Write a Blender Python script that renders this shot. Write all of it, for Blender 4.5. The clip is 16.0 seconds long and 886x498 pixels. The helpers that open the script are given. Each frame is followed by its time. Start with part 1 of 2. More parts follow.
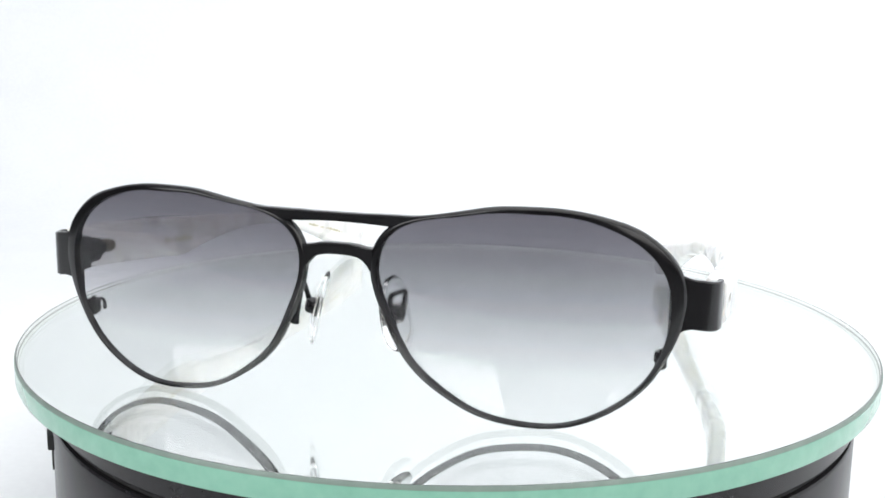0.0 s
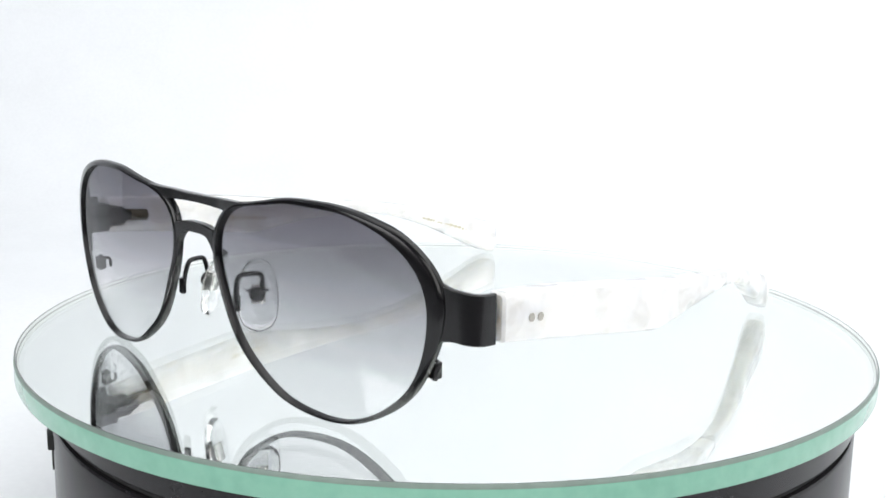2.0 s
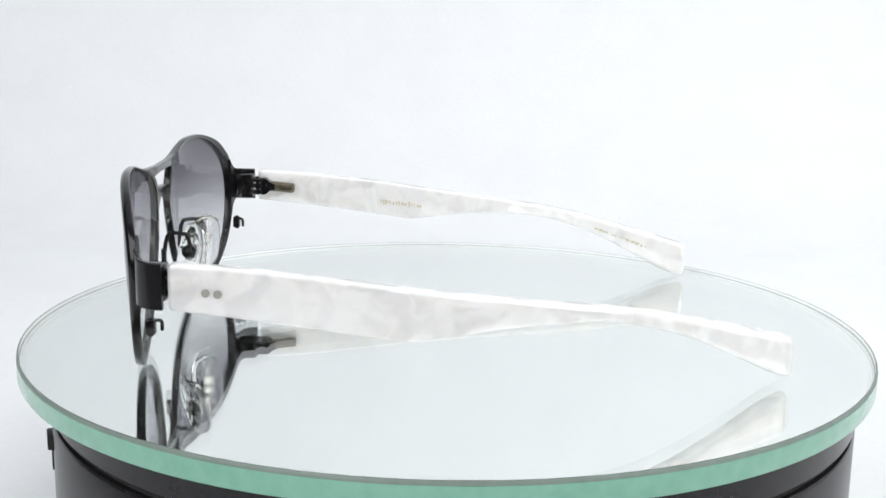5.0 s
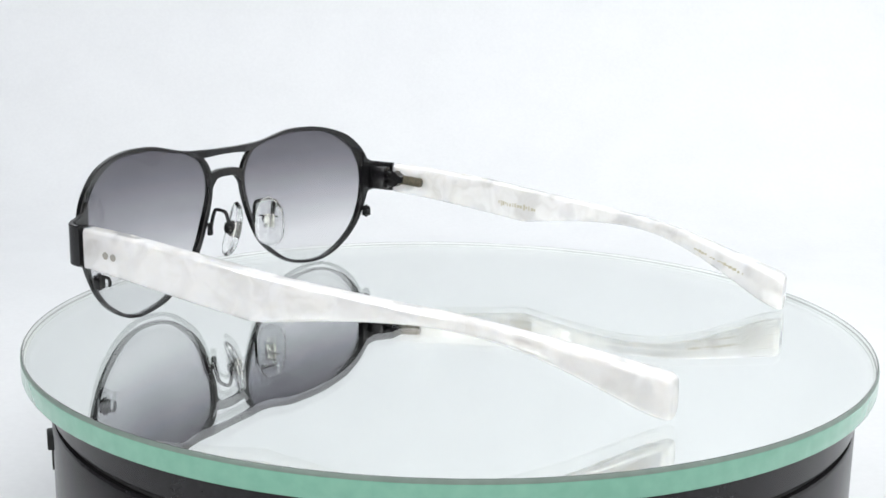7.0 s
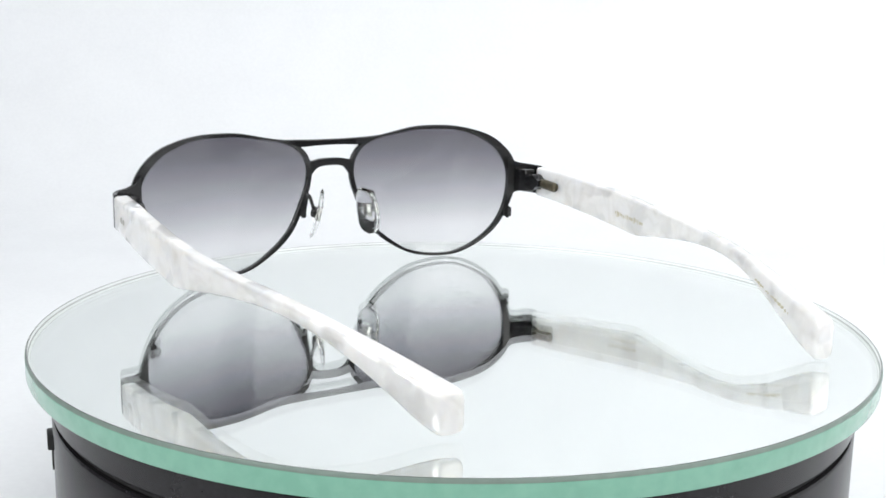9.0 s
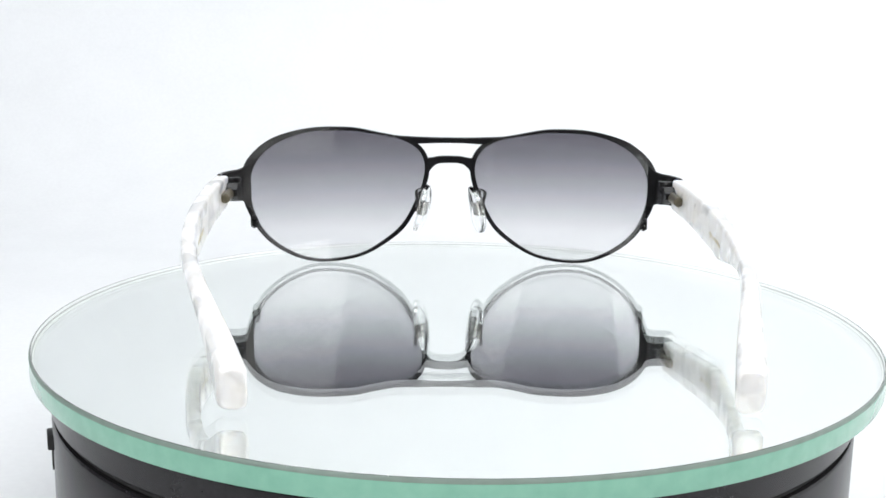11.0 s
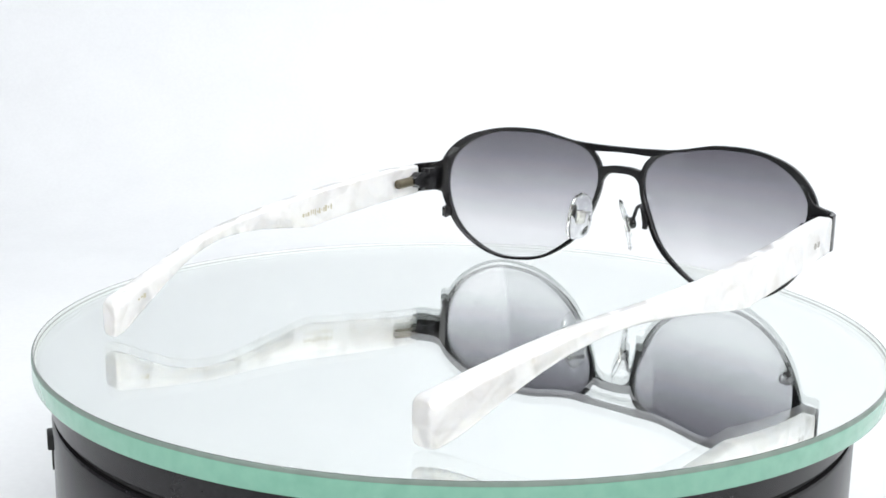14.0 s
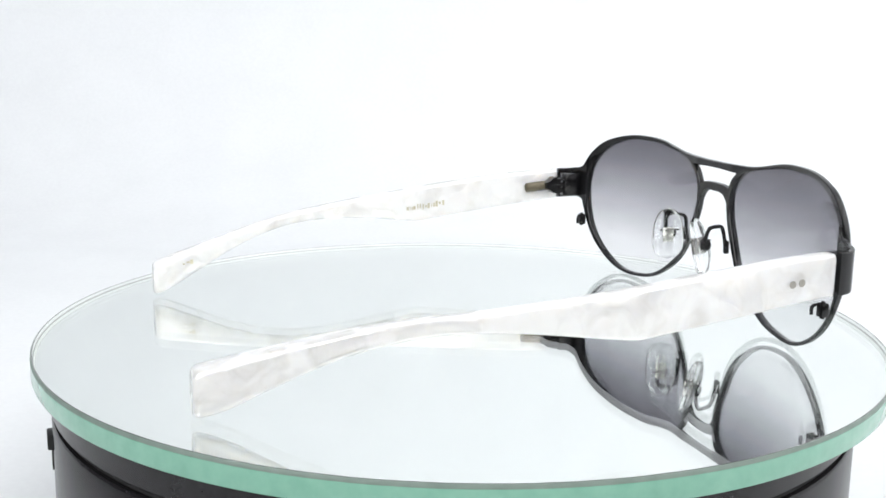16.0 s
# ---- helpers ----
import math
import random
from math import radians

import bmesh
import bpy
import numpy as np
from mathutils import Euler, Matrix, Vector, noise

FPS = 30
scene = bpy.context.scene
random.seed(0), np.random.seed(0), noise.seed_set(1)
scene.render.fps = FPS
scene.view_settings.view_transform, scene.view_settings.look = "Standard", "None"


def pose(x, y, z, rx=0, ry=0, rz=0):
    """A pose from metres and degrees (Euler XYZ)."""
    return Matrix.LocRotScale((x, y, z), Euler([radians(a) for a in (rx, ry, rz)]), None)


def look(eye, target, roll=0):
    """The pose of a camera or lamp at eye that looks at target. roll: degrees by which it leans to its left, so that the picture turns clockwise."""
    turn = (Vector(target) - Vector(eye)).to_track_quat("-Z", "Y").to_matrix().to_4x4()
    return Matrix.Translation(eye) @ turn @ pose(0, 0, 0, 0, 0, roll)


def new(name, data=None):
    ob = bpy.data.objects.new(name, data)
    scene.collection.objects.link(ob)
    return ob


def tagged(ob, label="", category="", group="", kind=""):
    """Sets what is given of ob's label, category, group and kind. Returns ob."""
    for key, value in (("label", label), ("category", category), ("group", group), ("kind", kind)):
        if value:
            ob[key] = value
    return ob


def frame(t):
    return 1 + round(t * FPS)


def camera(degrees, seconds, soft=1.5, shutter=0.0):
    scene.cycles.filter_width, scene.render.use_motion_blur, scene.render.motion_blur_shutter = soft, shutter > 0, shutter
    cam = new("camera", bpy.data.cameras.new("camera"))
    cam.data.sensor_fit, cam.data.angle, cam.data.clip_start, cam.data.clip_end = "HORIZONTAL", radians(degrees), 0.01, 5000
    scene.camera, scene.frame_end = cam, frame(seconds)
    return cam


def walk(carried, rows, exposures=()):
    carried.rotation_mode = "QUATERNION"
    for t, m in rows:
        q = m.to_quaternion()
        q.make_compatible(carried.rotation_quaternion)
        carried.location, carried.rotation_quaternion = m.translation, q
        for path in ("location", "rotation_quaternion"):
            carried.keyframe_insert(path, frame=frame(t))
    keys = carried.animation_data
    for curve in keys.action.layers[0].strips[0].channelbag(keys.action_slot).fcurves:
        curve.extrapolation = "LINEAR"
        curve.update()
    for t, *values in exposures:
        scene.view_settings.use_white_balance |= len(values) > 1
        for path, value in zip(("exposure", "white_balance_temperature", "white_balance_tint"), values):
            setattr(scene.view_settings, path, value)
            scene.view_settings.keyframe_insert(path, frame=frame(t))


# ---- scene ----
# Millimetres on the turntable: its axis is the world's z axis, the plate's surface lies near z = 0.
MM = 0.001

# ---- camera ----
cam = camera(43.06, 16.0, soft=1.6)
EYE = (-0.00318, -0.295, 0.07951)
AIM = (EYE[0], EYE[1] + math.cos(radians(11.398)), EYE[2] - math.sin(radians(11.398)))
walk(cam, [(0, look(EYE, AIM, 0.9476)), (16, look(EYE, AIM, 0.9476))], exposures=[(0, 0.14), (2, 0.07), (3.5, -0.03), (5, -0.13), (7, -0.13), (9, -0.03), (11, 0.04), (13, 0.06), (16, 0.0)])

# ---- world and light ----
world = bpy.data.worlds.new("studio")
scene.world = world
world.use_nodes = True
world.node_tree.nodes["Background"].inputs[0].default_value = (0.93, 0.96, 1.0, 1)
world.node_tree.nodes["Background"].inputs[1].default_value = 0.3


def softbox(name, at, target, w, h, power, colour):
    lamp = bpy.data.lights.new(name, "AREA")
    lamp.shape, lamp.size, lamp.size_y, lamp.energy, lamp.color = "RECTANGLE", w, h, power, colour
    ob = new(name, lamp)
    ob.matrix_world = look(at, target)
    return ob


softbox("top_softbox", (0.2, 0.0, 0.66), (0.2, 0.001, 0), 0.9, 0.7, 3.6, (1.0, 0.995, 0.98))
softbox("right_softbox", (0.66, 0.12, 0.30), (0, 0.22, 0.12), 0.6, 0.5, 1.15, (1.0, 0.995, 0.985))
softbox("front_lamp_right", (0.49, -0.65, 0.40), (0, 0, 0.02), 0.75, 0.65, 4.7, (1.0, 0.99, 0.98))
softbox("front_lamp_left", (-0.55, -0.62, 0.42), (0, 0, 0.02), 0.7, 0.6, 6.0, (0.985, 0.99, 1.0))


# ---- materials ----
def material(name):
    m = bpy.data.materials.new(name)
    m.use_nodes = True
    nt = m.node_tree
    return m, nt, nt.nodes["Principled BSDF"]


def node(nt, kind, **inputs):
    n = nt.nodes.new(kind)
    for key, value in inputs.items():
        n.inputs[key.replace("_", " ")].default_value = value
    return n


def coords(nt, scale=1.0, kind="Object"):
    tc = nt.nodes.new("ShaderNodeTexCoord")
    mp = nt.nodes.new("ShaderNodeMapping")
    mp.inputs["Scale"].default_value = (scale, scale, scale)
    nt.links.new(tc.outputs[kind], mp.inputs["Vector"])
    return mp.outputs["Vector"]


def ramp(nt, fac, stops):
    r = nt.nodes.new("ShaderNodeValToRGB")
    while len(r.color_ramp.elements) < len(stops):
        r.color_ramp.elements.new(0.5)
    for e, (p, c) in zip(r.color_ramp.elements, stops):
        e.position, e.color = p, (*c, 1)
    nt.links.new(fac, r.inputs["Fac"])
    return r.outputs["Color"]


def bumped(nt, bsdf, height, strength, distance):
    b = node(nt, "ShaderNodeBump", Strength=strength, Distance=distance)
    nt.links.new(height, b.inputs["Height"])
    nt.links.new(b.outputs["Normal"], bsdf.inputs["Normal"])


def speckled(name, dark, light, scale, rough, metal=0.0, bump=0.15, depth=0.00003, coat=0.0):
    """A surface with fine grain over broad, faint blotches."""
    m, nt, b = material(name)
    v = coords(nt)
    fine = node(nt, "ShaderNodeTexNoise", Scale=scale, Detail=6.0)
    broad = node(nt, "ShaderNodeTexNoise", Scale=scale * 0.06, Detail=2.0)
    nt.links.new(v, fine.inputs["Vector"])
    nt.links.new(v, broad.inputs["Vector"])
    mix = nt.nodes.new("ShaderNodeMath")
    mix.operation = "MULTIPLY_ADD"
    mix.inputs[1].default_value = 0.5
    half = nt.nodes.new("ShaderNodeMath")
    half.operation = "MULTIPLY"
    half.inputs[1].default_value = 0.5
    nt.links.new(broad.outputs["Fac"], half.inputs[0])
    nt.links.new(fine.outputs["Fac"], mix.inputs[0])
    nt.links.new(half.outputs[0], mix.inputs[2])
    nt.links.new(ramp(nt, mix.outputs[0], [(0.35, dark), (0.65, light)]), b.inputs["Base Color"])
    b.inputs["Roughness"].default_value = rough
    b.inputs["Metallic"].default_value = metal
    b.inputs["Coat Weight"].default_value = coat
    b.inputs["Coat Roughness"].default_value = 0.08
    bumped(nt, b, fine.outputs["Fac"], bump, depth)
    return m


BLACK_METAL = speckled("black_metal", (0.004, 0.004, 0.0045), (0.008, 0.008, 0.009), 2500, 0.15, 0.0, 0.1)
BLACK_METAL.node_tree.nodes["Principled BSDF"].inputs["Specular IOR Level"].default_value = 0.36
PAPER = speckled("white_paper", (0.733, 0.751, 0.77), (0.768, 0.786, 0.805), 400, 0.9, 0.0, 0.1)
DIM_WALL = speckled("dim_wall", (0.10, 0.10, 0.105), (0.13, 0.13, 0.135), 60, 0.8)
DRUM = speckled("dark_plastic", (0.009, 0.0085, 0.0095), (0.015, 0.014, 0.016), 900, 0.24, 0.0, 0.2, 0.00004)
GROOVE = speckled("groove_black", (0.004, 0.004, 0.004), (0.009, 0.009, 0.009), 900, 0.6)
STEEL = speckled("steel", (0.5, 0.49, 0.47), (0.7, 0.69, 0.67), 1500, 0.25, 1.0)
DRUM.node_tree.nodes["Principled BSDF"].inputs["Specular IOR Level"].default_value = 0.25
PIN = speckled("pin_metal", (0.30, 0.29, 0.26), (0.42, 0.40, 0.36), 1500, 0.4, 0.4)
BRASS = speckled("brass_core", (0.06, 0.052, 0.034), (0.14, 0.12, 0.08), 900, 0.35, 0.5)
GOLD_PRINT = speckled("gold_print", (0.47, 0.43, 0.31), (0.60, 0.56, 0.43), 3000, 0.45, 0.2)


def pearl_acetate():
    """Milky sheet with folded, mother-of-pearl flakes."""
    m, nt, b = material("pearl_acetate")
    v = coords(nt)
    warp = node(nt, "ShaderNodeTexNoise", Scale=70.0, Detail=3.0)
    nt.links.new(v, warp.inputs["Vector"])
    off = nt.nodes.new("ShaderNodeVectorMath")
    off.operation = "MULTIPLY_ADD"
    off.inputs[1].default_value = (0.018, 0.018, 0.018)
    nt.links.new(warp.outputs["Color"], off.inputs[0])
    nt.links.new(v, off.inputs[2])
    cells = node(nt, "ShaderNodeTexVoronoi", Scale=140.0)
    cells.feature = "SMOOTH_F1"
    cells.inputs["Smoothness"].default_value = 0.55
    nt.links.new(off.outputs[0], cells.inputs["Vector"])
    flow = node(nt, "ShaderNodeTexNoise", Scale=120.0, Detail=4.0, Distortion=1.5)
    nt.links.new(off.outputs[0], flow.inputs["Vector"])
    sep = nt.nodes.new("ShaderNodeSeparateColor")
    nt.links.new(cells.outputs["Color"], sep.inputs[0])
    add = nt.nodes.new("ShaderNodeMath")
    add.operation = "MULTIPLY_ADD"
    add.inputs[1].default_value = 0.32
    half = nt.nodes.new("ShaderNodeMath")
    half.operation = "MULTIPLY"
    half.inputs[1].default_value = 0.8
    nt.links.new(flow.outputs["Fac"], half.inputs[0])
    nt.links.new(sep.outputs[0], add.inputs[0])
    nt.links.new(half.outputs[0], add.inputs[2])
    col = ramp(nt, add.outputs[0], [(0.25, (0.73, 0.72, 0.70)), (0.45, (0.865, 0.862, 0.857)), (0.58, (0.915, 0.916, 0.917)), (0.8, (0.945, 0.948, 0.951))])
    nt.links.new(col, b.inputs["Base Color"])
    b.inputs["Roughness"].default_value = 0.3
    b.inputs["Coat Weight"].default_value = 0.9
    b.inputs["Coat Roughness"].default_value = 0.12
    b.inputs["Transmission Weight"].default_value = 0.3
    b.inputs["Subsurface Weight"].default_value = 0.8
    b.inputs["Subsurface Scale"].default_value = 1.0
    b.inputs["Subsurface Radius"].default_value = (0.0024, 0.0023, 0.0021)
    b.inputs["IOR"].default_value = 1.49
    geo = nt.nodes.new("ShaderNodeNewGeometry")
    tilt = nt.nodes.new("ShaderNodeVectorMath")
    tilt.operation = "SUBTRACT"
    tilt.inputs[1].default_value = (0.5, 0.5, 0.5)
    nt.links.new(cells.outputs["Color"], tilt.inputs[0])
    lean = nt.nodes.new("ShaderNodeVectorMath")
    lean.operation = "MULTIPLY_ADD"
    lean.inputs[1].default_value = (0.2, 0.2, 0.2)
    nt.links.new(tilt.outputs[0], lean.inputs[0])
    nt.links.new(geo.outputs["Normal"], lean.inputs[2])
    unit = nt.nodes.new("ShaderNodeVectorMath")
    unit.operation = "NORMALIZE"
    nt.links.new(lean.outputs[0], unit.inputs[0])
    nt.links.new(unit.outputs[0], b.inputs["Normal"])
    shine = nt.nodes.new("ShaderNodeVectorMath")
    shine.operation = "MULTIPLY_ADD"
    shine.inputs[1].default_value = (0.45, 0.45, 0.45)
    nt.links.new(tilt.outputs[0], shine.inputs[0])
    nt.links.new(geo.outputs["Normal"], shine.inputs[2])
    shine_unit = nt.nodes.new("ShaderNodeVectorMath")
    shine_unit.operation = "NORMALIZE"
    nt.links.new(shine.outputs[0], shine_unit.inputs[0])
    nt.links.new(shine_unit.outputs[0], b.inputs["Coat Normal"])
    flake = node(nt, "ShaderNodeBsdfGlossy", Roughness=0.2)
    flake.inputs["Color"].default_value = (0.97, 0.96, 0.94, 1)
    nt.links.new(unit.outputs[0], flake.inputs["Normal"])
    share = node(nt, "ShaderNodeMapRange", From_Min=0.25, From_Max=0.9, To_Min=0.02, To_Max=0.2)
    nt.links.new(sep.outputs[1], share.inputs["Value"])
    mix = nt.nodes.new("ShaderNodeMixShader")
    nt.links.new(share.outputs[0], mix.inputs[0])
    nt.links.new(b.outputs[0], mix.inputs[1])
    nt.links.new(flake.outputs[0], mix.inputs[2])
    nt.links.new(mix.outputs[0], nt.nodes["Material Output"].inputs["Surface"])
    return m


PEARL = pearl_acetate()


def tinted_lens():
    """Thin lens, smoke at the top fading to clear at the bottom."""
    m, nt, b = material("gradient_lens")
    nt.nodes.remove(b)
    tc = nt.nodes.new("ShaderNodeTexCoord")
    xyz = nt.nodes.new("ShaderNodeSeparateXYZ")
    nt.links.new(tc.outputs["Object"], xyz.inputs[0])
    mr = node(nt, "ShaderNodeMapRange", From_Min=0.002, From_Max=0.046)
    nt.links.new(xyz.outputs["Z"], mr.inputs["Value"])
    dust = node(nt, "ShaderNodeTexNoise", Scale=260.0, Detail=3.0)
    nt.links.new(tc.outputs["Object"], dust.inputs["Vector"])
    wob = nt.nodes.new("ShaderNodeMath")
    wob.operation = "MULTIPLY_ADD"
    wob.inputs[1].default_value = 0.01
    nt.links.new(dust.outputs["Fac"], wob.inputs[0])
    nt.links.new(mr.outputs[0], wob.inputs[2])
    tint = ramp(nt, wob.outputs[0], [(0.0, (0.955, 0.955, 0.957)), (0.22, (0.905, 0.904, 0.908)), (0.5, (0.68, 0.676, 0.696)), (0.8, (0.447, 0.440, 0.466)), (1.0, (0.35, 0.342, 0.369))])
    clear = nt.nodes.new("ShaderNodeBsdfTransparent")
    nt.links.new(tint, clear.inputs["Color"])
    gloss = node(nt, "ShaderNodeBsdfGlossy", Roughness=0.015)
    gloss.inputs["Color"].default_value = (1, 1, 1, 1)
    face = node(nt, "ShaderNodeLayerWeight", Blend=0.5)
    power = nt.nodes.new("ShaderNodeMath")
    power.operation = "POWER"
    power.inputs[1].default_value = 5.0
    nt.links.new(face.outputs["Facing"], power.inputs[0])
    fres = nt.nodes.new("ShaderNodeMath")
    fres.operation = "MULTIPLY_ADD"
    fres.inputs[1].default_value, fres.inputs[2].default_value = 0.36, 0.02
    nt.links.new(power.outputs[0], fres.inputs[0])
    mix = nt.nodes.new("ShaderNodeMixShader")
    nt.links.new(fres.outputs[0], mix.inputs[0])
    nt.links.new(clear.outputs[0], mix.inputs[1])
    nt.links.new(gloss.outputs[0], mix.inputs[2])
    nt.links.new(mix.outputs[0], nt.nodes["Material Output"].inputs["Surface"])
    return m


LENS = tinted_lens()


def glassy(name, colour, rough, ior):
    m, nt, b = material(name)
    b.inputs["Base Color"].default_value = (*colour, 1)
    b.inputs["Roughness"].default_value = rough
    b.inputs["Transmission Weight"].default_value = 1.0
    b.inputs["IOR"].default_value = ior
    return m


PAD_CLEAR = glassy("clear_silicone", (0.96, 0.97, 0.97), 0.05, 1.42)
CLEAR_GLASS = glassy("clear_glass", (0.975, 0.99, 0.985), 0.0, 1.5)


def mirror_silver():
    m, nt, b = material("mirror_silver")
    b.inputs["Base Color"].default_value = (0.925, 0.945, 0.93, 1)
    b.inputs["Metallic"].default_value = 1.0
    b.inputs["Roughness"].default_value = 0.0
    return m


MIRROR = mirror_silver()
# Near-white stands in for backdrop light passing through the plate's clear edge.
EDGE_BRIGHT = speckled("edge_light_white", (0.70, 0.74, 0.735), (0.78, 0.81, 0.805), 300, 0.6)
GREEN_EDGE = speckled("green_glass_edge", (0.15, 0.36, 0.265), (0.195, 0.42, 0.315), 300, 0.2, 0.0, 0.05, 0.00003, 0.3)
SEAM = speckled("seam_grey", (0.22, 0.225, 0.23), (0.3, 0.305, 0.31), 300, 0.5)
GREY_EDGE = speckled("grey_glass_edge", (0.14, 0.19, 0.165), (0.19, 0.245, 0.215), 300, 0.5, 0.0, 0.05, 0.00003, 0.0)


# ---- building helpers ----
def part(name, bm, mat, parent=None, label="", smooth=True):
    """Links a bmesh, in millimetres, as one mesh object under parent."""
    bmesh.ops.scale(bm, vec=(MM, MM, MM), verts=bm.verts)
    bmesh.ops.recalc_face_normals(bm, faces=bm.faces)
    me = bpy.data.meshes.new(name)
    bm.to_mesh(me)
    bm.free()
    me.materials.append(mat)
    for f in me.polygons:
        f.use_smooth = smooth and len(f.vertices) < 13
    if smooth:
        me.set_sharp_from_angle(angle=radians(34))
    ob = new(name, me)
    ob.parent = parent
    if label:
        ob["label"] = label
    return ob


def loft(rings, closed_ring=True, cap=True, loop=False):
    """Skins rings of points, each of the same count."""
    bm = bmesh.new()
    rows = [[bm.verts.new(p) for p in r] for r in rings]
    n = len(rows[0])
    pairs = list(zip(rows, rows[1:])) + ([(rows[-1], rows[0])] if loop else [])
    for a, b in pairs:
        for k in range(n if closed_ring else n - 1):
            bm.faces.new((a[k], a[(k + 1) % n], b[(k + 1) % n], b[k]))
    if cap and not loop:
        bm.faces.new(rows[0])
        bm.faces.new(rows[-1])
    return bm


def box(x0, x1, y0, y1, z0, z1, bevel=0.3):
    bm = bmesh.new()
    bmesh.ops.create_cube(bm, size=1)
    bmesh.ops.scale(bm, vec=(x1 - x0, y1 - y0, z1 - z0), verts=bm.verts)
    bmesh.ops.translate(bm, vec=((x0 + x1) / 2, (y0 + y1) / 2, (z0 + z1) / 2), verts=bm.verts)
    if bevel:
        bmesh.ops.bevel(bm, geom=bm.edges[:], offset=bevel, segments=2, profile=0.5, affect="EDGES")
    return bm


def tube(points, radius, sides=12):
    """A wire of that radius through the points, rounded by a smooth curve."""
    pts = smooth_line([Vector(p) for p in points], 8)
    rings = []
    for i, p in enumerate(pts):
        d = (pts[min(i + 1, len(pts) - 1)] - pts[max(i - 1, 0)]).normalized()
        u = d.orthogonal().normalized() if not rings else (u - d * u.dot(d)).normalized()
        w = d.cross(u)
        r = radius(i / (len(pts) - 1)) if callable(radius) else radius
        rings.append([p + r * (math.cos(a) * u + math.sin(a) * w) for a in np.linspace(0, 2 * math.pi, sides, endpoint=False)])
    return loft(rings)


def smooth_line(pts, steps):
    out = []
    for i in range(len(pts) - 1):
        a, b, c, d = pts[max(i - 1, 0)], pts[i], pts[i + 1], pts[min(i + 2, len(pts) - 1)]
        for k in range(steps):
            t = k / steps
            out.append(0.5 * ((2 * b) + (c - a) * t + (2 * a - 5 * b + 4 * c - d) * t * t + (3 * b - a - 3 * c + d) * t ** 3))
    return out + [pts[-1]]


def cubic(xs, ys):
    """A smooth function through a few stations."""
    xs, ys = np.array(xs, float), np.array(ys, float)
    slope = np.gradient(ys, xs)

    def f(x):
        x = min(max(x, xs[0]), xs[-1])
        i = min(int(np.searchsorted(xs, x, side="right")) - 1, len(xs) - 2)
        h = xs[i + 1] - xs[i]
        t = (x - xs[i]) / h
        return float((2 * t ** 3 - 3 * t * t + 1) * ys[i] + (t ** 3 - 2 * t * t + t) * h * slope[i]
                     + (3 * t * t - 2 * t ** 3) * ys[i + 1] + (t ** 3 - t * t) * h * slope[i + 1])
    return f


def lathe(profile, sides=192):
    """A turned body from (radius, height) pairs, closed to the axis at both ends by rings of flat faces."""
    bm = bmesh.new()
    (r0, z0), (r1, z1) = profile[0], profile[-1]
    inner = (0.06, 0.3, 0.6, 0.9, 0.985)
    profile = [(r0 * k, z0) for k in inner] + list(profile) + [(r1 * k, z1) for k in reversed(inner)]
    rows = [[bm.verts.new((r * math.cos(a), r * math.sin(a), z)) for a in np.linspace(0, 2 * math.pi, sides, endpoint=False)] for r, z in profile]
    for a, b in zip(rows, rows[1:]):
        for k in range(sides):
            bm.faces.new((a[k], a[(k + 1) % sides], b[(k + 1) % sides], b[k]))
    for row, z in ((rows[0], z0), (rows[-1], z1)):
        mid = bm.verts.new((0, 0, z))
        for k in range(sides):
            bm.faces.new((mid, row[k], row[(k + 1) % sides]))
    return bm


# ---- the studio ----
def build_sweep():
    """White paper that runs from under the turntable up behind it."""
    FLOOR, BACK, R, HALF = -62.0, 620.0, 220.0, 700.0
    line = [(-310.0, FLOOR), (-250.0, FLOOR), (0.0, FLOOR), (BACK - R, FLOOR)]
    line += [(BACK - R + R * math.sin(a), FLOOR + R - R * math.cos(a)) for a in np.linspace(0.1, math.pi / 2, 16)]
    line += [(BACK, 400.0), (BACK, 700.0)]
    bm = loft([[(x, y, z) for y, z in line] + [(x, y + 1.5, z - 1.5) for y, z in reversed(line)] for x in (-HALF, 0, HALF)])
    ob = part("backdrop", bm, PAPER)
    return tagged(ob, "seamless white paper sweep behind the turntable", "backdrop", kind="structure")


def build_room():
    """A white tent open towards the camera, inside a dim room."""
    for name, dims, mat, label in (
            ("wall_left", (-720, -702, 240, 640, -66, 700), PAPER, "plain white tent side"),
            ("wall_right", (702, 720, -250, 640, -66, 700), PAPER, "plain white tent side"),
            ("ceiling_tent", (-720, 720, -250, 640, 702, 716), PAPER, "plain white tent top"),
            ("wall_room_left", (-1620, -1600, -1600, 660, -90, 1500), DIM_WALL, "plain dim studio wall"),
            ("wall_room_right", (1600, 1620, -1600, 660, -90, 1500), DIM_WALL, "plain dim studio wall"),
            ("wall_front", (-1620, 1620, -1620, -1600, -90, 1500), DIM_WALL, "plain dim studio wall"),
            ("wall_back", (-1620, 1620, 660, 680, -90, 1500), DIM_WALL, "plain dim studio wall"),
            ("ceiling", (-1620, 1620, -1620, 680, 1500, 1520), DIM_WALL, "plain dim studio ceiling"),
            ("floor", (-1620, 1620, -1620, 680, -90, -70), DIM_WALL, "plain dim studio table surface")):
        tagged(part(name, box(*dims, bevel=0), mat, smooth=False), label, "ceiling" if "ceiling" in name else "floor" if name == "floor" else "wall", kind="structure")


build_sweep()
build_room()


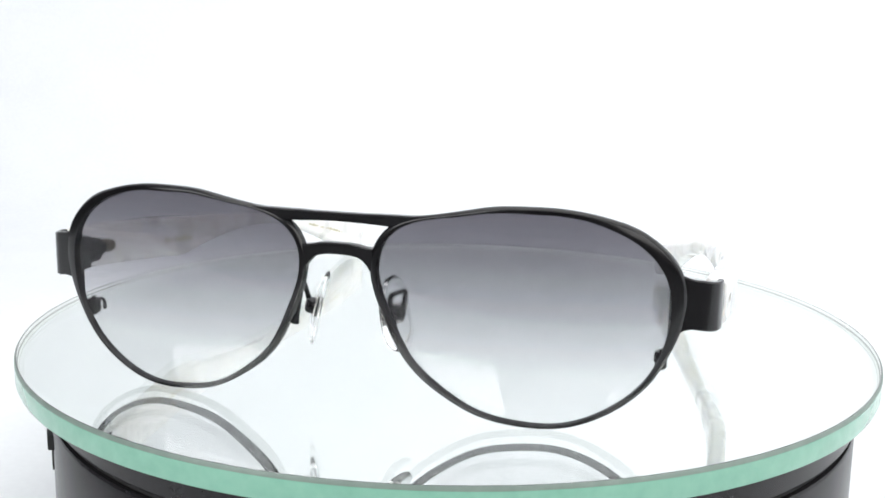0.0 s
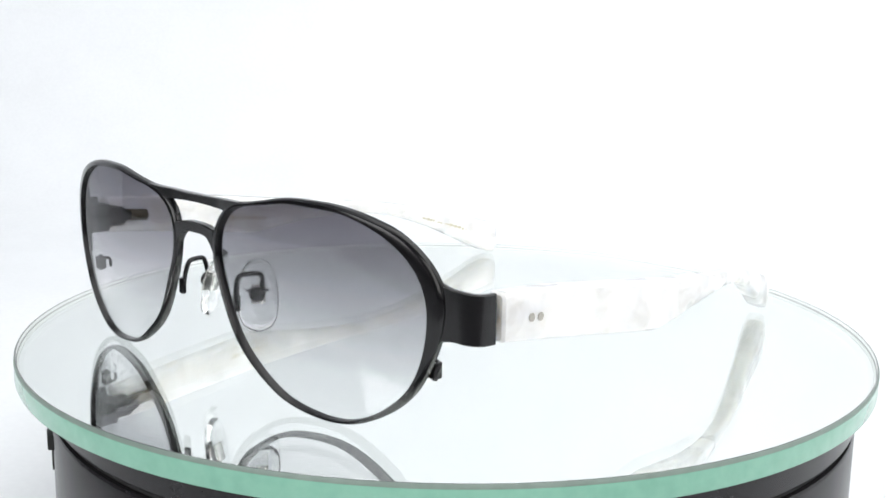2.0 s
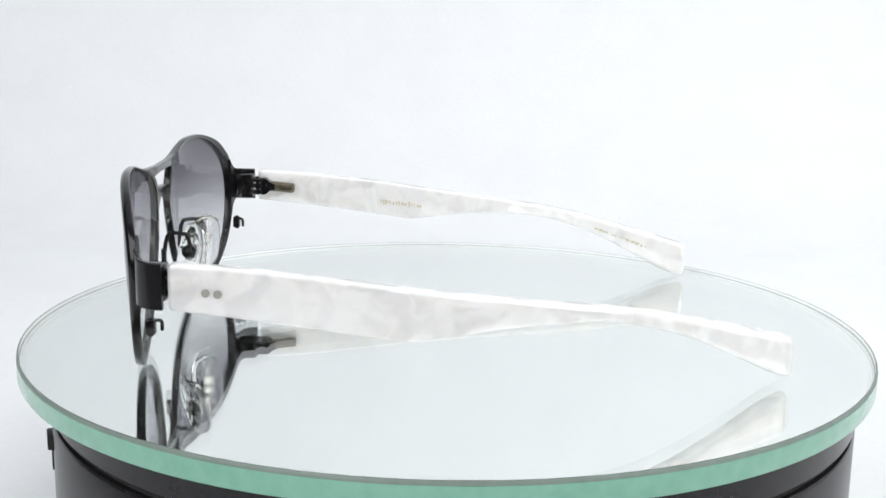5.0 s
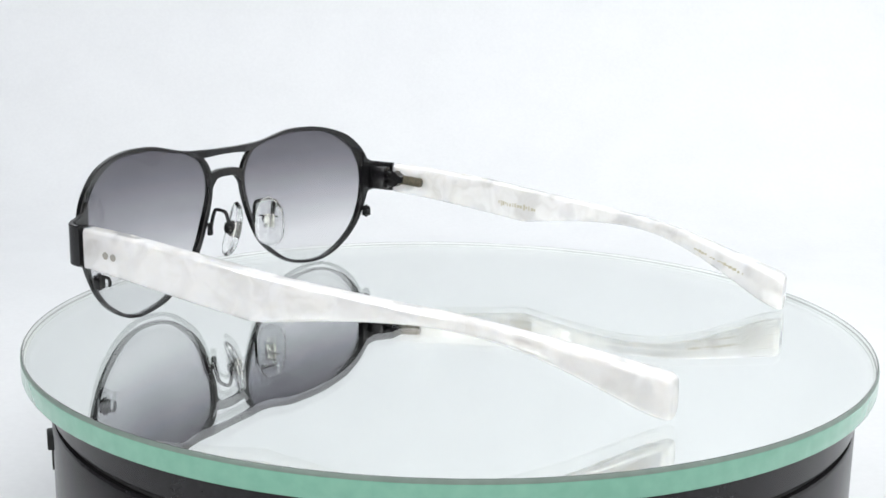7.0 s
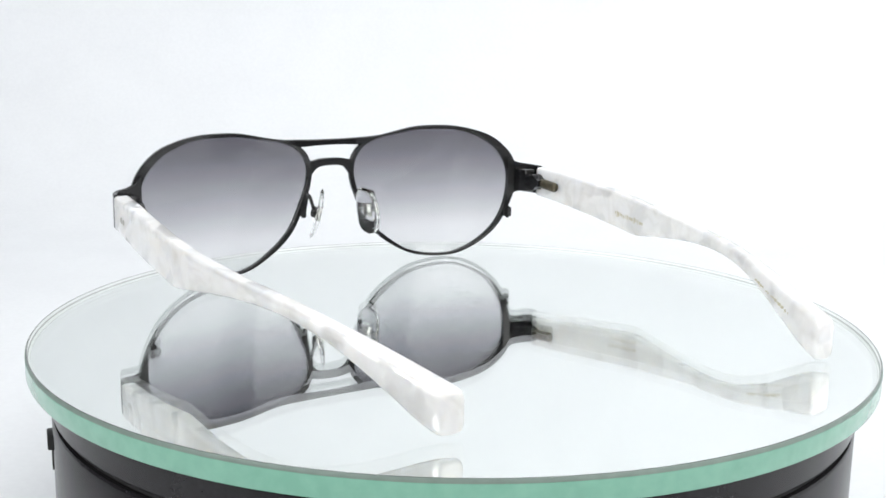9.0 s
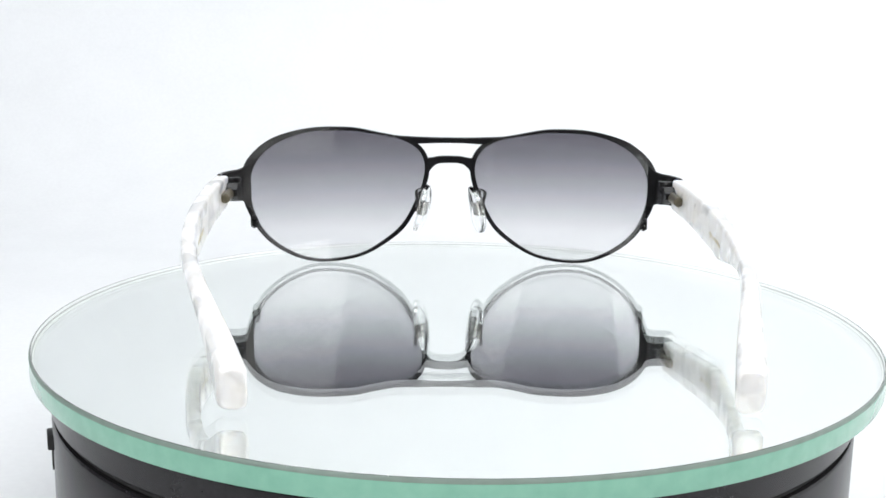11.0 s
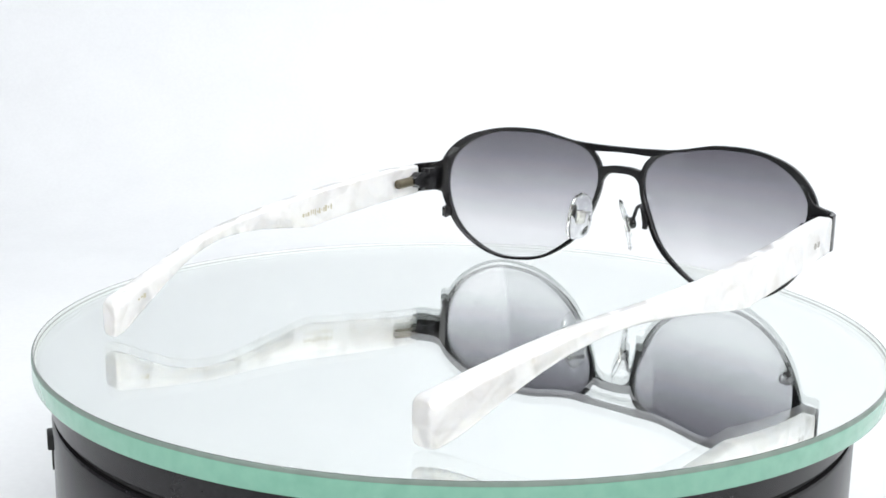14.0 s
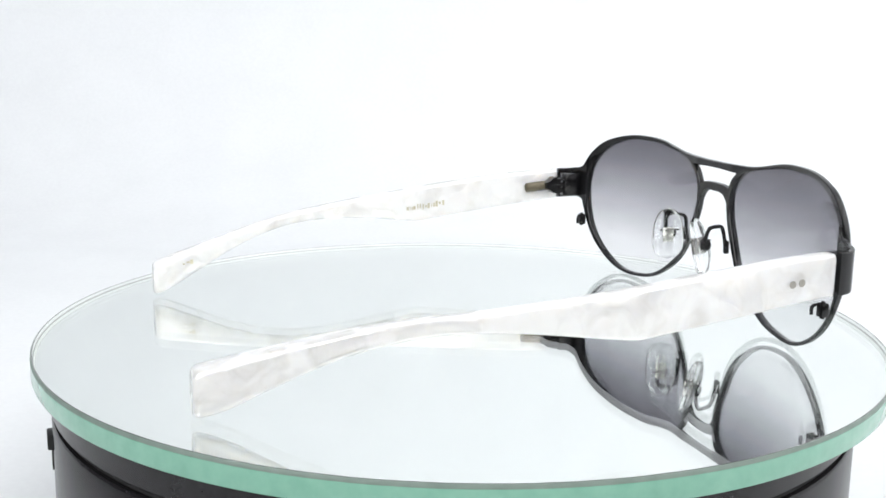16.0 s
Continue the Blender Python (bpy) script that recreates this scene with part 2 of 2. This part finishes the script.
# ---- the turntable ----
def build_drum():
    base = tagged(new("turntable_base"), "dark glossy plastic turntable drum standing on white paper", "turntable")
    base.location = (0, 0, -0.062)
    part("lower_shell", lathe([(100, 0), (103.4, 0.6), (104, 1.6), (104, 45.6), (103.6, 46.2), (100, 46.2)]), DRUM, base)
    part("groove_ring", lathe([(102.4, 46.2), (102.6, 46.3), (102.6, 47.6), (102.4, 47.7)]), GROOVE, base, "black recessed groove")
    part("upper_ring", lathe([(100, 47.7), (103.5, 47.7), (104, 48.3), (104, 54.6), (103.4, 55.2), (100, 55.2)]), DRUM, base)
    # Groove black here also paints the shade in the gap below the plate.
    part("platter_rim", lathe([(96, 55.2), (98, 55.3), (98, 57.1), (96, 57.2)]), GROOVE, base, "platter edge, the plate's shade put into its black colour")
    b = part("side_switch", box(-1.3, 1.2, -3, 3, -1.9, 1.9, 0.4), GROOVE, base, "small black side button")
    a = math.atan2(-36.0, -97.6)
    b.location = (104.0 * math.cos(a) * MM, 104.0 * math.sin(a) * MM, 0.0405)
    b.rotation_euler = (0, 0, a + math.pi)
    s = part("side_seam", box(-0.4, 0.5, -1.2, 1.2, -2.6, 2.6, 0.15), GROOVE, base, "thin dark slot")
    s.location = (104.0 * math.cos(a) * MM, 104.0 * math.sin(a) * MM, 0.0355)
    s.rotation_euler = (0, 0, a + math.pi)
    return base


PLATE_TOP = 0.3


def build_plate():
    plate = tagged(new("mirror_plate"), "round mirrored plate with a thick green glass edge on the turntable", "mirror plate")
    t = PLATE_TOP
    part("glass_cover", lathe([(109.55, t - 5.48), (109.6, t - 5.45), (109.6, t - 0.15), (109.5, t)]), CLEAR_GLASS, plate, "clear glass face").visible_shadow = False
    part("silver_layer", lathe([(108.9, t - 5.32), (109.2, t - 5.28), (109.2, t - 5.04), (108.9, t - 5.0)]), MIRROR, plate, "bright mirror silvering")
    # The pale backing ring paints the brightness seen through the far glass wall.
    for name, z0, z1, mat, label in (("edge_backing", t - 4.2, t - 0.55, EDGE_BRIGHT, "pale inner rim, backdrop light through the glass put into its colour"), ("edge_seam", t - 5.3, t - 4.22, SEAM, "dark seam at the silvering"), ("edge_arris", t - 0.53, t - 0.2, SEAM, "dark ground arris")):
        ring = [(109.3, z0), (109.5, z0), (109.5, z1), (109.3, z1)]
        part(name, loft([[(r * math.cos(a), r * math.sin(a), z) for r, z in ring] for a in np.linspace(0, 2 * math.pi, 192, endpoint=False)], loop=True), mat, plate, label)
    part("green_glass", lathe([(109.3, t - 5.75), (109.72, t - 5.55), (109.92, t - 5.0), (109.92, t - 1.0), (109.63, t - 1.0), (109.63, t - 5.55)]), GREEN_EDGE, plate, "sea-green polished glass edge")
    ring = [(109.63, t - 0.98), (109.9, t - 0.98), (109.82, t - 0.3), (109.63, t - 0.02)]
    part("bevel_ring", loft([[(r * math.cos(a), r * math.sin(a), z) for r, z in ring] for a in np.linspace(0, 2 * math.pi, 192, endpoint=False)], loop=True), GREY_EDGE, plate, "grey-green ground bevel")
    return plate


# ---- the sunglasses ----
# x to the wearer's side, y towards the temple tips, z up; mirrored pieces take side = +1 or -1.
LENS_X, LENS_Z = 36.8, 24.0
SHAPE = (24.627, 0.785, -0.026, 3.489, -1.105, -0.136, 1.38, -0.074, -0.443, 0.198, 0.466, -0.29, -0.088, 0.164, 0.031, -0.187, 0.06)
rim_width = cubic([-200, -180, -160, -140, -119, -90, -70, -50, -28, -15, -6, 5, 16, 28, 40, 50, 60, 80, 100, 120, 134, 144, 160, 180, 200],
                  [1.6, 1.7, 1.5, 1.4, 1.1, 1.0, 0.95, 1.1, 1.3, 1.6, 2.2, 2.9, 3.1, 2.7, 2.4, 1.8, 1.45, 1.4, 1.2, 1.05, 1.0, 1.5, 1.6, 1.7, 1.6])


def lens_radius(a):
    return SHAPE[0] + sum(SHAPE[2 * k - 1] * math.cos(k * a) + SHAPE[2 * k] * math.sin(k * a) for k in range(1, 9))


def front_y(x, z):
    """The wrapped, slightly domed face on which rims and lenses lie."""
    x = max(abs(x), 9.0)
    wing = 0.4 * (max(0.0, x - 37) / 28) ** 2
    return -8.95 + wing + 0.1198 * (x - 37) + 0.00428 * (x - 37) ** 2 - 0.055 * (z - 22) + 0.00316 * (z - 22) ** 2


def build_rim(side, parent):
    rings = []
    for a in np.linspace(0, 2 * math.pi, 160, endpoint=False):
        deg = math.degrees((a + math.pi) % (2 * math.pi) - math.pi)
        r, w = lens_radius(a), rim_width(deg)
        c = min(0.62, w * 0.45)
        prof = [(0.0, -0.6), (0.16, -0.98), (w - c, -1.0), (w - c + 0.08, -0.97), (w - 0.04, -0.5), (w, -0.4), (w, 0.75), (w - 0.25, 0.98), (0.2, 0.98), (0.0, 0.8)]
        ring = []
        for dr, dy in prof:
            x, z = LENS_X + (r + dr) * math.cos(a), LENS_Z + (r + dr) * math.sin(a)
            ring.append((side * x, front_y(x, z) + dy, z))
        rings.append(ring)
    return part("rim", loft(rings, loop=True), BLACK_METAL, parent, "matte black metal rim")


def build_lens(side, parent):
    bm = bmesh.new()
    count, steps = 96, 12
    angles = np.linspace(0, 2 * math.pi, count, endpoint=False)
    layers = []
    for dy in (-0.2, 0.75):
        mid = bm.verts.new((side * LENS_X, front_y(LENS_X, LENS_Z) + dy, LENS_Z))
        rows = []
        for s in range(1, steps + 1):
            row = []
            for a in angles:
                r = (lens_radius(a) + 0.12) * s / steps
                x, z = LENS_X + r * math.cos(a), LENS_Z + r * math.sin(a)
                row.append(bm.verts.new((side * x, front_y(x, z) + dy, z)))
            rows.append(row)
        for k in range(count):
            bm.faces.new((mid, rows[0][k], rows[0][(k + 1) % count]))
            for p, q in zip(rows, rows[1:]):
                bm.faces.new((p[k], q[k], q[(k + 1) % count], p[(k + 1) % count]))
        layers.append(rows[-1])
    for k in range(count):
        bm.faces.new((layers[0][k], layers[0][(k + 1) % count], layers[1][(k + 1) % count], layers[1][k]))
    return part("lens", bm, LENS, parent, "grey gradient tinted lens, clear towards the bottom")


def bar(stations, y0, y1):
    """A flat cut bar on the front's face; stations of (x, z low, z high)."""
    rings = []
    for x, z0, z1 in stations:
        f = front_y(x, (z0 + z1) / 2)
        b = 0.25
        rings.append([(x, f + y0 + b, z0), (x, f + y0, z0 + b), (x, f + y0, z1 - b), (x, f + y0 + b, z1), (x, f + y1 - b, z1), (x, f + y1, z1 - b), (x, f + y1, z0 + b), (x, f + y1 - b, z0)])
    return loft(rings)


def build_bridge(parent):
    low, high = cubic([0, 5, 9, 12, 14, 16, 18.5], [40.5, 40.4, 40.2, 40.2, 40.8, 41.5, 42.25]), cubic([0, 5, 9, 13, 16, 18.5], [42.3, 42.3, 42.4, 42.5, 42.6, 42.85])
    xs = np.linspace(-18, 18, 41)
    part("top_bar", bar([(x, low(abs(x)), high(abs(x))) for x in xs], -0.96, 0.96), BLACK_METAL, parent, "matte black upper brow bar")
    low, high = cubic([0, 3.2, 4.8, 6, 7.6], [33.8, 33.6, 33.1, 32.0, 29.7]), cubic([0, 4, 6, 8.4], [36.2, 36.0, 35.6, 35.4])
    xs = np.linspace(-7.4, 7.4, 31)
    part("bridge", bar([(x, low(abs(x)), high(abs(x))) for x in xs], -0.94, 0.94), BLACK_METAL, parent, "matte black lower bridge")


def build_endpiece(side, parent):
    """The broad plate that turns from the rim round to the hinge."""
    path = smooth_line([Vector((65.3, -1.6)), Vector((67.2, -1.0)), Vector((69.5, -0.3)), Vector((72.2, 0.7)), Vector((73.9, 2.3)), Vector((74.6, 4.2)), Vector((74.8, 6.2))], 6)
    top, low = cubic([65, 66.2, 67.4, 69, 72, 75.2], [35.6, 34.0, 32.9, 32.2, 31.7, 31.2]), cubic([65, 66.2, 67.4, 69, 72, 75.2], [17.6, 19.8, 21.4, 22.0, 21.8, 21.4])
    rings = []
    for i, p in enumerate(path):
        d = (path[min(i + 1, len(path) - 1)] - path[max(i - 1, 0)]).normalized()
        n = Vector((-d.y, d.x)) * 1.35
        z0, z1, b = low(p.x), top(p.x), 0.25
        o, q = p, p + n
        rings.append([(side * (o.x), o.y, z0 + b), (side * o.x, o.y, z1 - b), (side * (o.x + n.x * 0.2), o.y + n.y * 0.2, z1), (side * (q.x - n.x * 0.2), q.y - n.y * 0.2, z1),
                      (side * q.x, q.y, z1 - b), (side * q.x, q.y, z0 + b), (side * (q.x - n.x * 0.2), q.y - n.y * 0.2, z0), (side * (o.x + n.x * 0.2), o.y + n.y * 0.2, z0)])
    return part("endpiece", loft(rings), BLACK_METAL, parent, "broad flat black metal endpiece")


def build_hinge(side, parent):
    """Three knuckles on a block behind the endpiece, and the fork that runs into the temple."""
    hinge = part("hinge", box(*sorted((side * 67.3, side * 71.6)), 0.6, 6.4, 22.6, 30.2, 0.4), BLACK_METAL, parent, "black metal barrel hinge")
    for z in (28.3, 26.3, 24.3):
        part("barrel", box(*sorted((side * 67.4, side * 71.5)), 6.0, 9.4, z - 0.52, z + 0.52, 0.2), BLACK_METAL, hinge, "thin black hinge knuckle")
    part("tongue", loft([[(side * x, y, z) for x, z in ((67.8, 26.3 - h), (71.3, 26.3 - h), (71.3, 26.3 + h), (67.8, 26.3 + h))] for y, h in ((8.9, 2.6), (9.4, 2.75), (10.6, 2.5), (11.6, 1.5), (12.6, 1.1), (13.2, 1.0))]), BLACK_METAL, hinge, "tapered black hinge fork")
    part("screw", tube([(side * 69.5, 7.5, 23.3), (side * 69.5, 7.5, 26.3), (side * 69.5, 7.5, 29.4)], 0.5), BLACK_METAL, hinge, "black hinge screw")
    return hinge


outer_x = cubic([9, 35, 57, 78, 92, 104, 116, 129, 146], [75.4, 76.5, 76.0, 73.5, 70.5, 67.2, 63.3, 59.0, 53.6])
temple_top = cubic([9, 20, 37, 50, 62, 82, 102, 121, 131, 146], [31.1, 30.5, 28.8, 27.3, 25.7, 23.4, 20.7, 16.5, 13.9, 10.0])
temple_low = cubic([9, 20, 37, 50, 57, 63, 75, 85, 94, 102, 112, 121, 131, 140, 146], [21.4, 20.2, 18.0, 16.2, 15.3, 15.9, 17.3, 18.0, 18.0, 17.2, 14.8, 11.4, 6.6, 2.2, 0.5])
temple_thick = cubic([9, 30, 60, 75, 110, 130, 146], [4.3, 4.1, 3.8, 3.8, 4.5, 5.8, 6.6])
TEMPLE_END = {1: 144.0, -1: 145.6}


def temple_shift(side, y):
    return (0.5 if side > 0 else 4.5) * max(0.0, (y - 60) / 86) ** 1.5


def build_temple(side, parent):
    rings = []
    last = TEMPLE_END[side]
    ys = [7.6, 7.75, 8.2, *np.linspace(9.4, last - 4.6, 88), *np.linspace(last - 4.1, last - 0.5, 10), last - 0.2, last - 0.05, last]
    for y in ys:
        end = max(0.0, 8.2 - y) * 0.8 + (1.0 * (1 - math.sqrt(max(0.0, 1 - ((y - last + 1.8) / 1.8) ** 2))) if y > last - 1.8 else 0.0)
        x1 = outer_x(y) + temple_shift(side, y) - end
        x0 = outer_x(y) + temple_shift(side, y) - temple_thick(y) + end
        lift = 1.0 * min(1.0, max(0.0, (y - 92) / 22)) if side < 0 else 0.0
        z1, z0 = temple_top(y) + lift - end, temple_low(y) + end
        r = min(0.95 + 0.9 * max(0.0, (y - 70) / 76), (z1 - z0) * 0.36, (x1 - x0) * 0.4)
        ring = []
        for cx, cz, a0 in ((x1 - r, z1 - r, 0), (x0 + r, z1 - r, 90), (x0 + r, z0 + r, 180), (x1 - r, z0 + r, 270)):
            for k in range(5):
                a = radians(a0 + 22.5 * k)
                ring.append((side * (cx + r * math.cos(a)), y, cz + r * math.sin(a)))
        rings.append(ring)
    temple = part("temple", loft(rings), PEARL, parent, "mother-of-pearl white marbled acetate temple")
    for y in (15.2, 17.6) if side > 0 else (16.9, 19.3):
        x, z = outer_x(y), 25.3 - (y - 16.4) * 0.08
        part("pin", tube([(side * (x - 1.2), y, z), (side * (x - 0.5), y, z), (side * (x + 0.05), y, z)], 0.86, 20), PIN, temple, "flush grey metal pin")
    part("core_end", tube([(side * 70.2, 11.6, 26.1), (side * 70.3, 14.5, 25.9), (side * 70.5, 17.4, 25.6), (side * 70.7, 19.6, 25.4)], lambda u: 1.6 if u < 0.85 else 1.6 * math.sqrt(max(0.05, 1 - ((u - 0.85) / 0.16) ** 2))), BRASS, temple, "olive-brown metal core end")
    # worn gold print on the inner face: unreadable strokes
    rng = random.Random(5 if side > 0 else 8)
    runs = [(47.8, 61.4, 20.3, 2.3, 0.5, 0.3, 0.85)]
    runs += [(132.4, 135.0, 9.8, 1.5, 0.7, 0.25, 1.0)] if side > 0 else [(117.5, 121.8, 14.2, 1.0, 0.9, 0.1, 1.2), (122.8, 124.4, 12.9, 0.9, 0.7, 0.1, 1.2), (125.4, 130.2, 11.7, 0.9, 0.9, 0.1, 1.2), (131.8, 133.6, 9.9, 0.9, 0.4, 0.5, 1.2)]
    for y0, y1, zc, h, stroke, gap, slant in runs:
        y = y0
        while y < y1:
            w = stroke * rng.uniform(0.5, 1.6)
            ym = y + w / 2
            x = outer_x(ym) + temple_shift(side, ym) - temple_thick(ym)
            z = zc + (temple_top(ym) - temple_top((y0 + y1) / 2)) * slant + rng.uniform(-0.2, 0.2) * h * 0.5
            hh = h * rng.uniform(0.3, 0.85)
            st = part("marking", box(-0.05, 0.05, -w / 2, w / 2, -hh / 2, hh / 2, 0), GOLD_PRINT, temple, "worn gold print stroke", smooth=False)
            st.matrix_basis = pose(side * x * MM, ym * MM, z * MM, 0, 0, side * math.degrees(math.atan2(-(outer_x(ym + 1) - temple_thick(ym + 1) + temple_shift(side, ym + 1) - x), 1)))
            y += w + gap * rng.uniform(0.6, 2.2)
    return temple


def build_pad(side, parent):
    """Clear nose pad on a bent wire arm with a boxed screw."""
    arm = part("pad_arm", tube([(side * 10.4, -6.6, 19.4), (side * 10.0, -6.2, 22.6), (side * 9.8, -5.6, 24.6), (side * 10.1, -4.7, 25.3), (side * 10.7, -2.8, 25.4), (side * 11.2, -0.9, 25.2), (side * 11.2, -0.2, 24.4), (side * 10.8, 0.1, 22.6), (side * 10.3, 0.3, 20.9)], 0.55), BLACK_METAL, parent, "thin bent black pad arm")
    part("arm_foot", box(*sorted((side * 9.9, side * 11.6)), -7.2, -6.0, 17.6, 21.4, 0.4), BLACK_METAL, arm)
    rings = []
    for s in np.linspace(-1, 1, 21):
        k = math.sqrt(max(0.0, 1 - abs(s) ** 2.8)) + 0.04
        rings.append([(0.95 * k * math.cos(a) + 0.8 * s * s, 4.3 * k * (1 - 0.1 * s) * math.sin(a), 8.2 * s) for a in np.linspace(0, 2 * math.pi, 24, endpoint=False)])
    pad = part("nose_pad", loft(rings), PAD_CLEAR, parent, "clear silicone nose pad")
    up = Vector((-3.0 * side, 2.3, 14.7)).normalized()
    across = Vector((0.45 * side, 0.9, 0.0))
    across = (across - up * across.dot(up)).normalized()
    out = across.cross(up)
    pad.matrix_basis = Matrix.Translation((side * 8.8 * MM, 0.4 * MM, 19.8 * MM)) @ Matrix((out, across, up)).transposed().to_4x4()
    part("pad_box", box(-0.7, 0.7, -1.6, 1.6, -2.1, 2.4, 0.35), STEEL, pad, "metal pad insert")
    part("pad_screw", tube([(side * 0.6, -0.4, 0.2), (side * 1.4, -0.4, 0.2), (side * 2.2, -0.4, 0.2), (side * 2.6, -0.4, 0.2)], lambda u: 1.8 * math.sqrt(max(0.06, 1 - max(0.0, u - 0.3) ** 2 / 0.52)), 18), BLACK_METAL, pad, "round black pad holder")
    part("cross_wire", tube([(side * 1.5, -2.9, 1.0), (side * 1.5, -0.4, 1.1), (side * 1.5, 2.1, 1.0)], 0.32, 8), BLACK_METAL, pad, "thin black cross wire")
    return pad


def build_lock(side, parent):
    """The little closing block behind the rim."""
    lock = part("closing_block", box(*sorted((side * 62.7, side * 65.0)), 0.3, 2.4, 13.5, 16.9, 0.35), BLACK_METAL, parent, "small black rim closing block")
    part("block_hook", tube([(side * 63.6, 2.2, 16.4), (side * 63.0, 3.1, 16.3), (side * 62.6, 3.5, 15.6), (side * 62.6, 3.5, 14.0)], 0.42, 8), BLACK_METAL, lock, "bent black wire hook")
    part("block_screw", tube([(side * 63.9, 1.4, 13.1), (side * 63.9, 1.4, 15.0), (side * 63.9, 1.4, 17.3)], 0.55), BLACK_METAL, lock)
    return lock


def build_sunglasses():
    glasses = tagged(new("sunglasses"), "open aviator sunglasses, black metal front, pearl white temples, on mirror", "sunglasses")
    build_bridge(glasses)
    for side in (1, -1):
        build_rim(side, glasses)
        build_lens(side, glasses)
        build_endpiece(side, glasses)
        build_hinge(side, glasses)
        build_temple(side, glasses)
        build_pad(side, glasses)
        build_lock(side, glasses)
    return glasses


drum = build_drum()
plate = build_plate()
glasses = build_sunglasses()


# ---- turning ----
def motions():
    drift = cubic([0, 1, 2, 3, 4, 6.4, 7, 8, 8.6, 11, 12, 13, 14, 15, 16], [-0.16, 0.09, 0.22, 0.58, 0.79, 1.52, 1.12, 0.64, 0.36, -0.63, -0.65, -0.5, -0.39, -0.59, -1.13])
    turn = lambda t: -28.002 - 14.60285 * t + drift(t)
    times = [k * 0.4 for k in range(41)]
    walk(plate, [(t, pose(0, 0, 0, 0, 0, turn(t)) @ pose(-0.57 * MM, -1.88 * MM, 0)) for t in times])
    walk(glasses, [(t, pose(0, 0, 0, 0, 0, turn(t) + 11.342) @ pose(-1.588 * MM, -69.087 * MM, -0.1 * MM, 0, 0, 0.7)) for t in times])


motions()
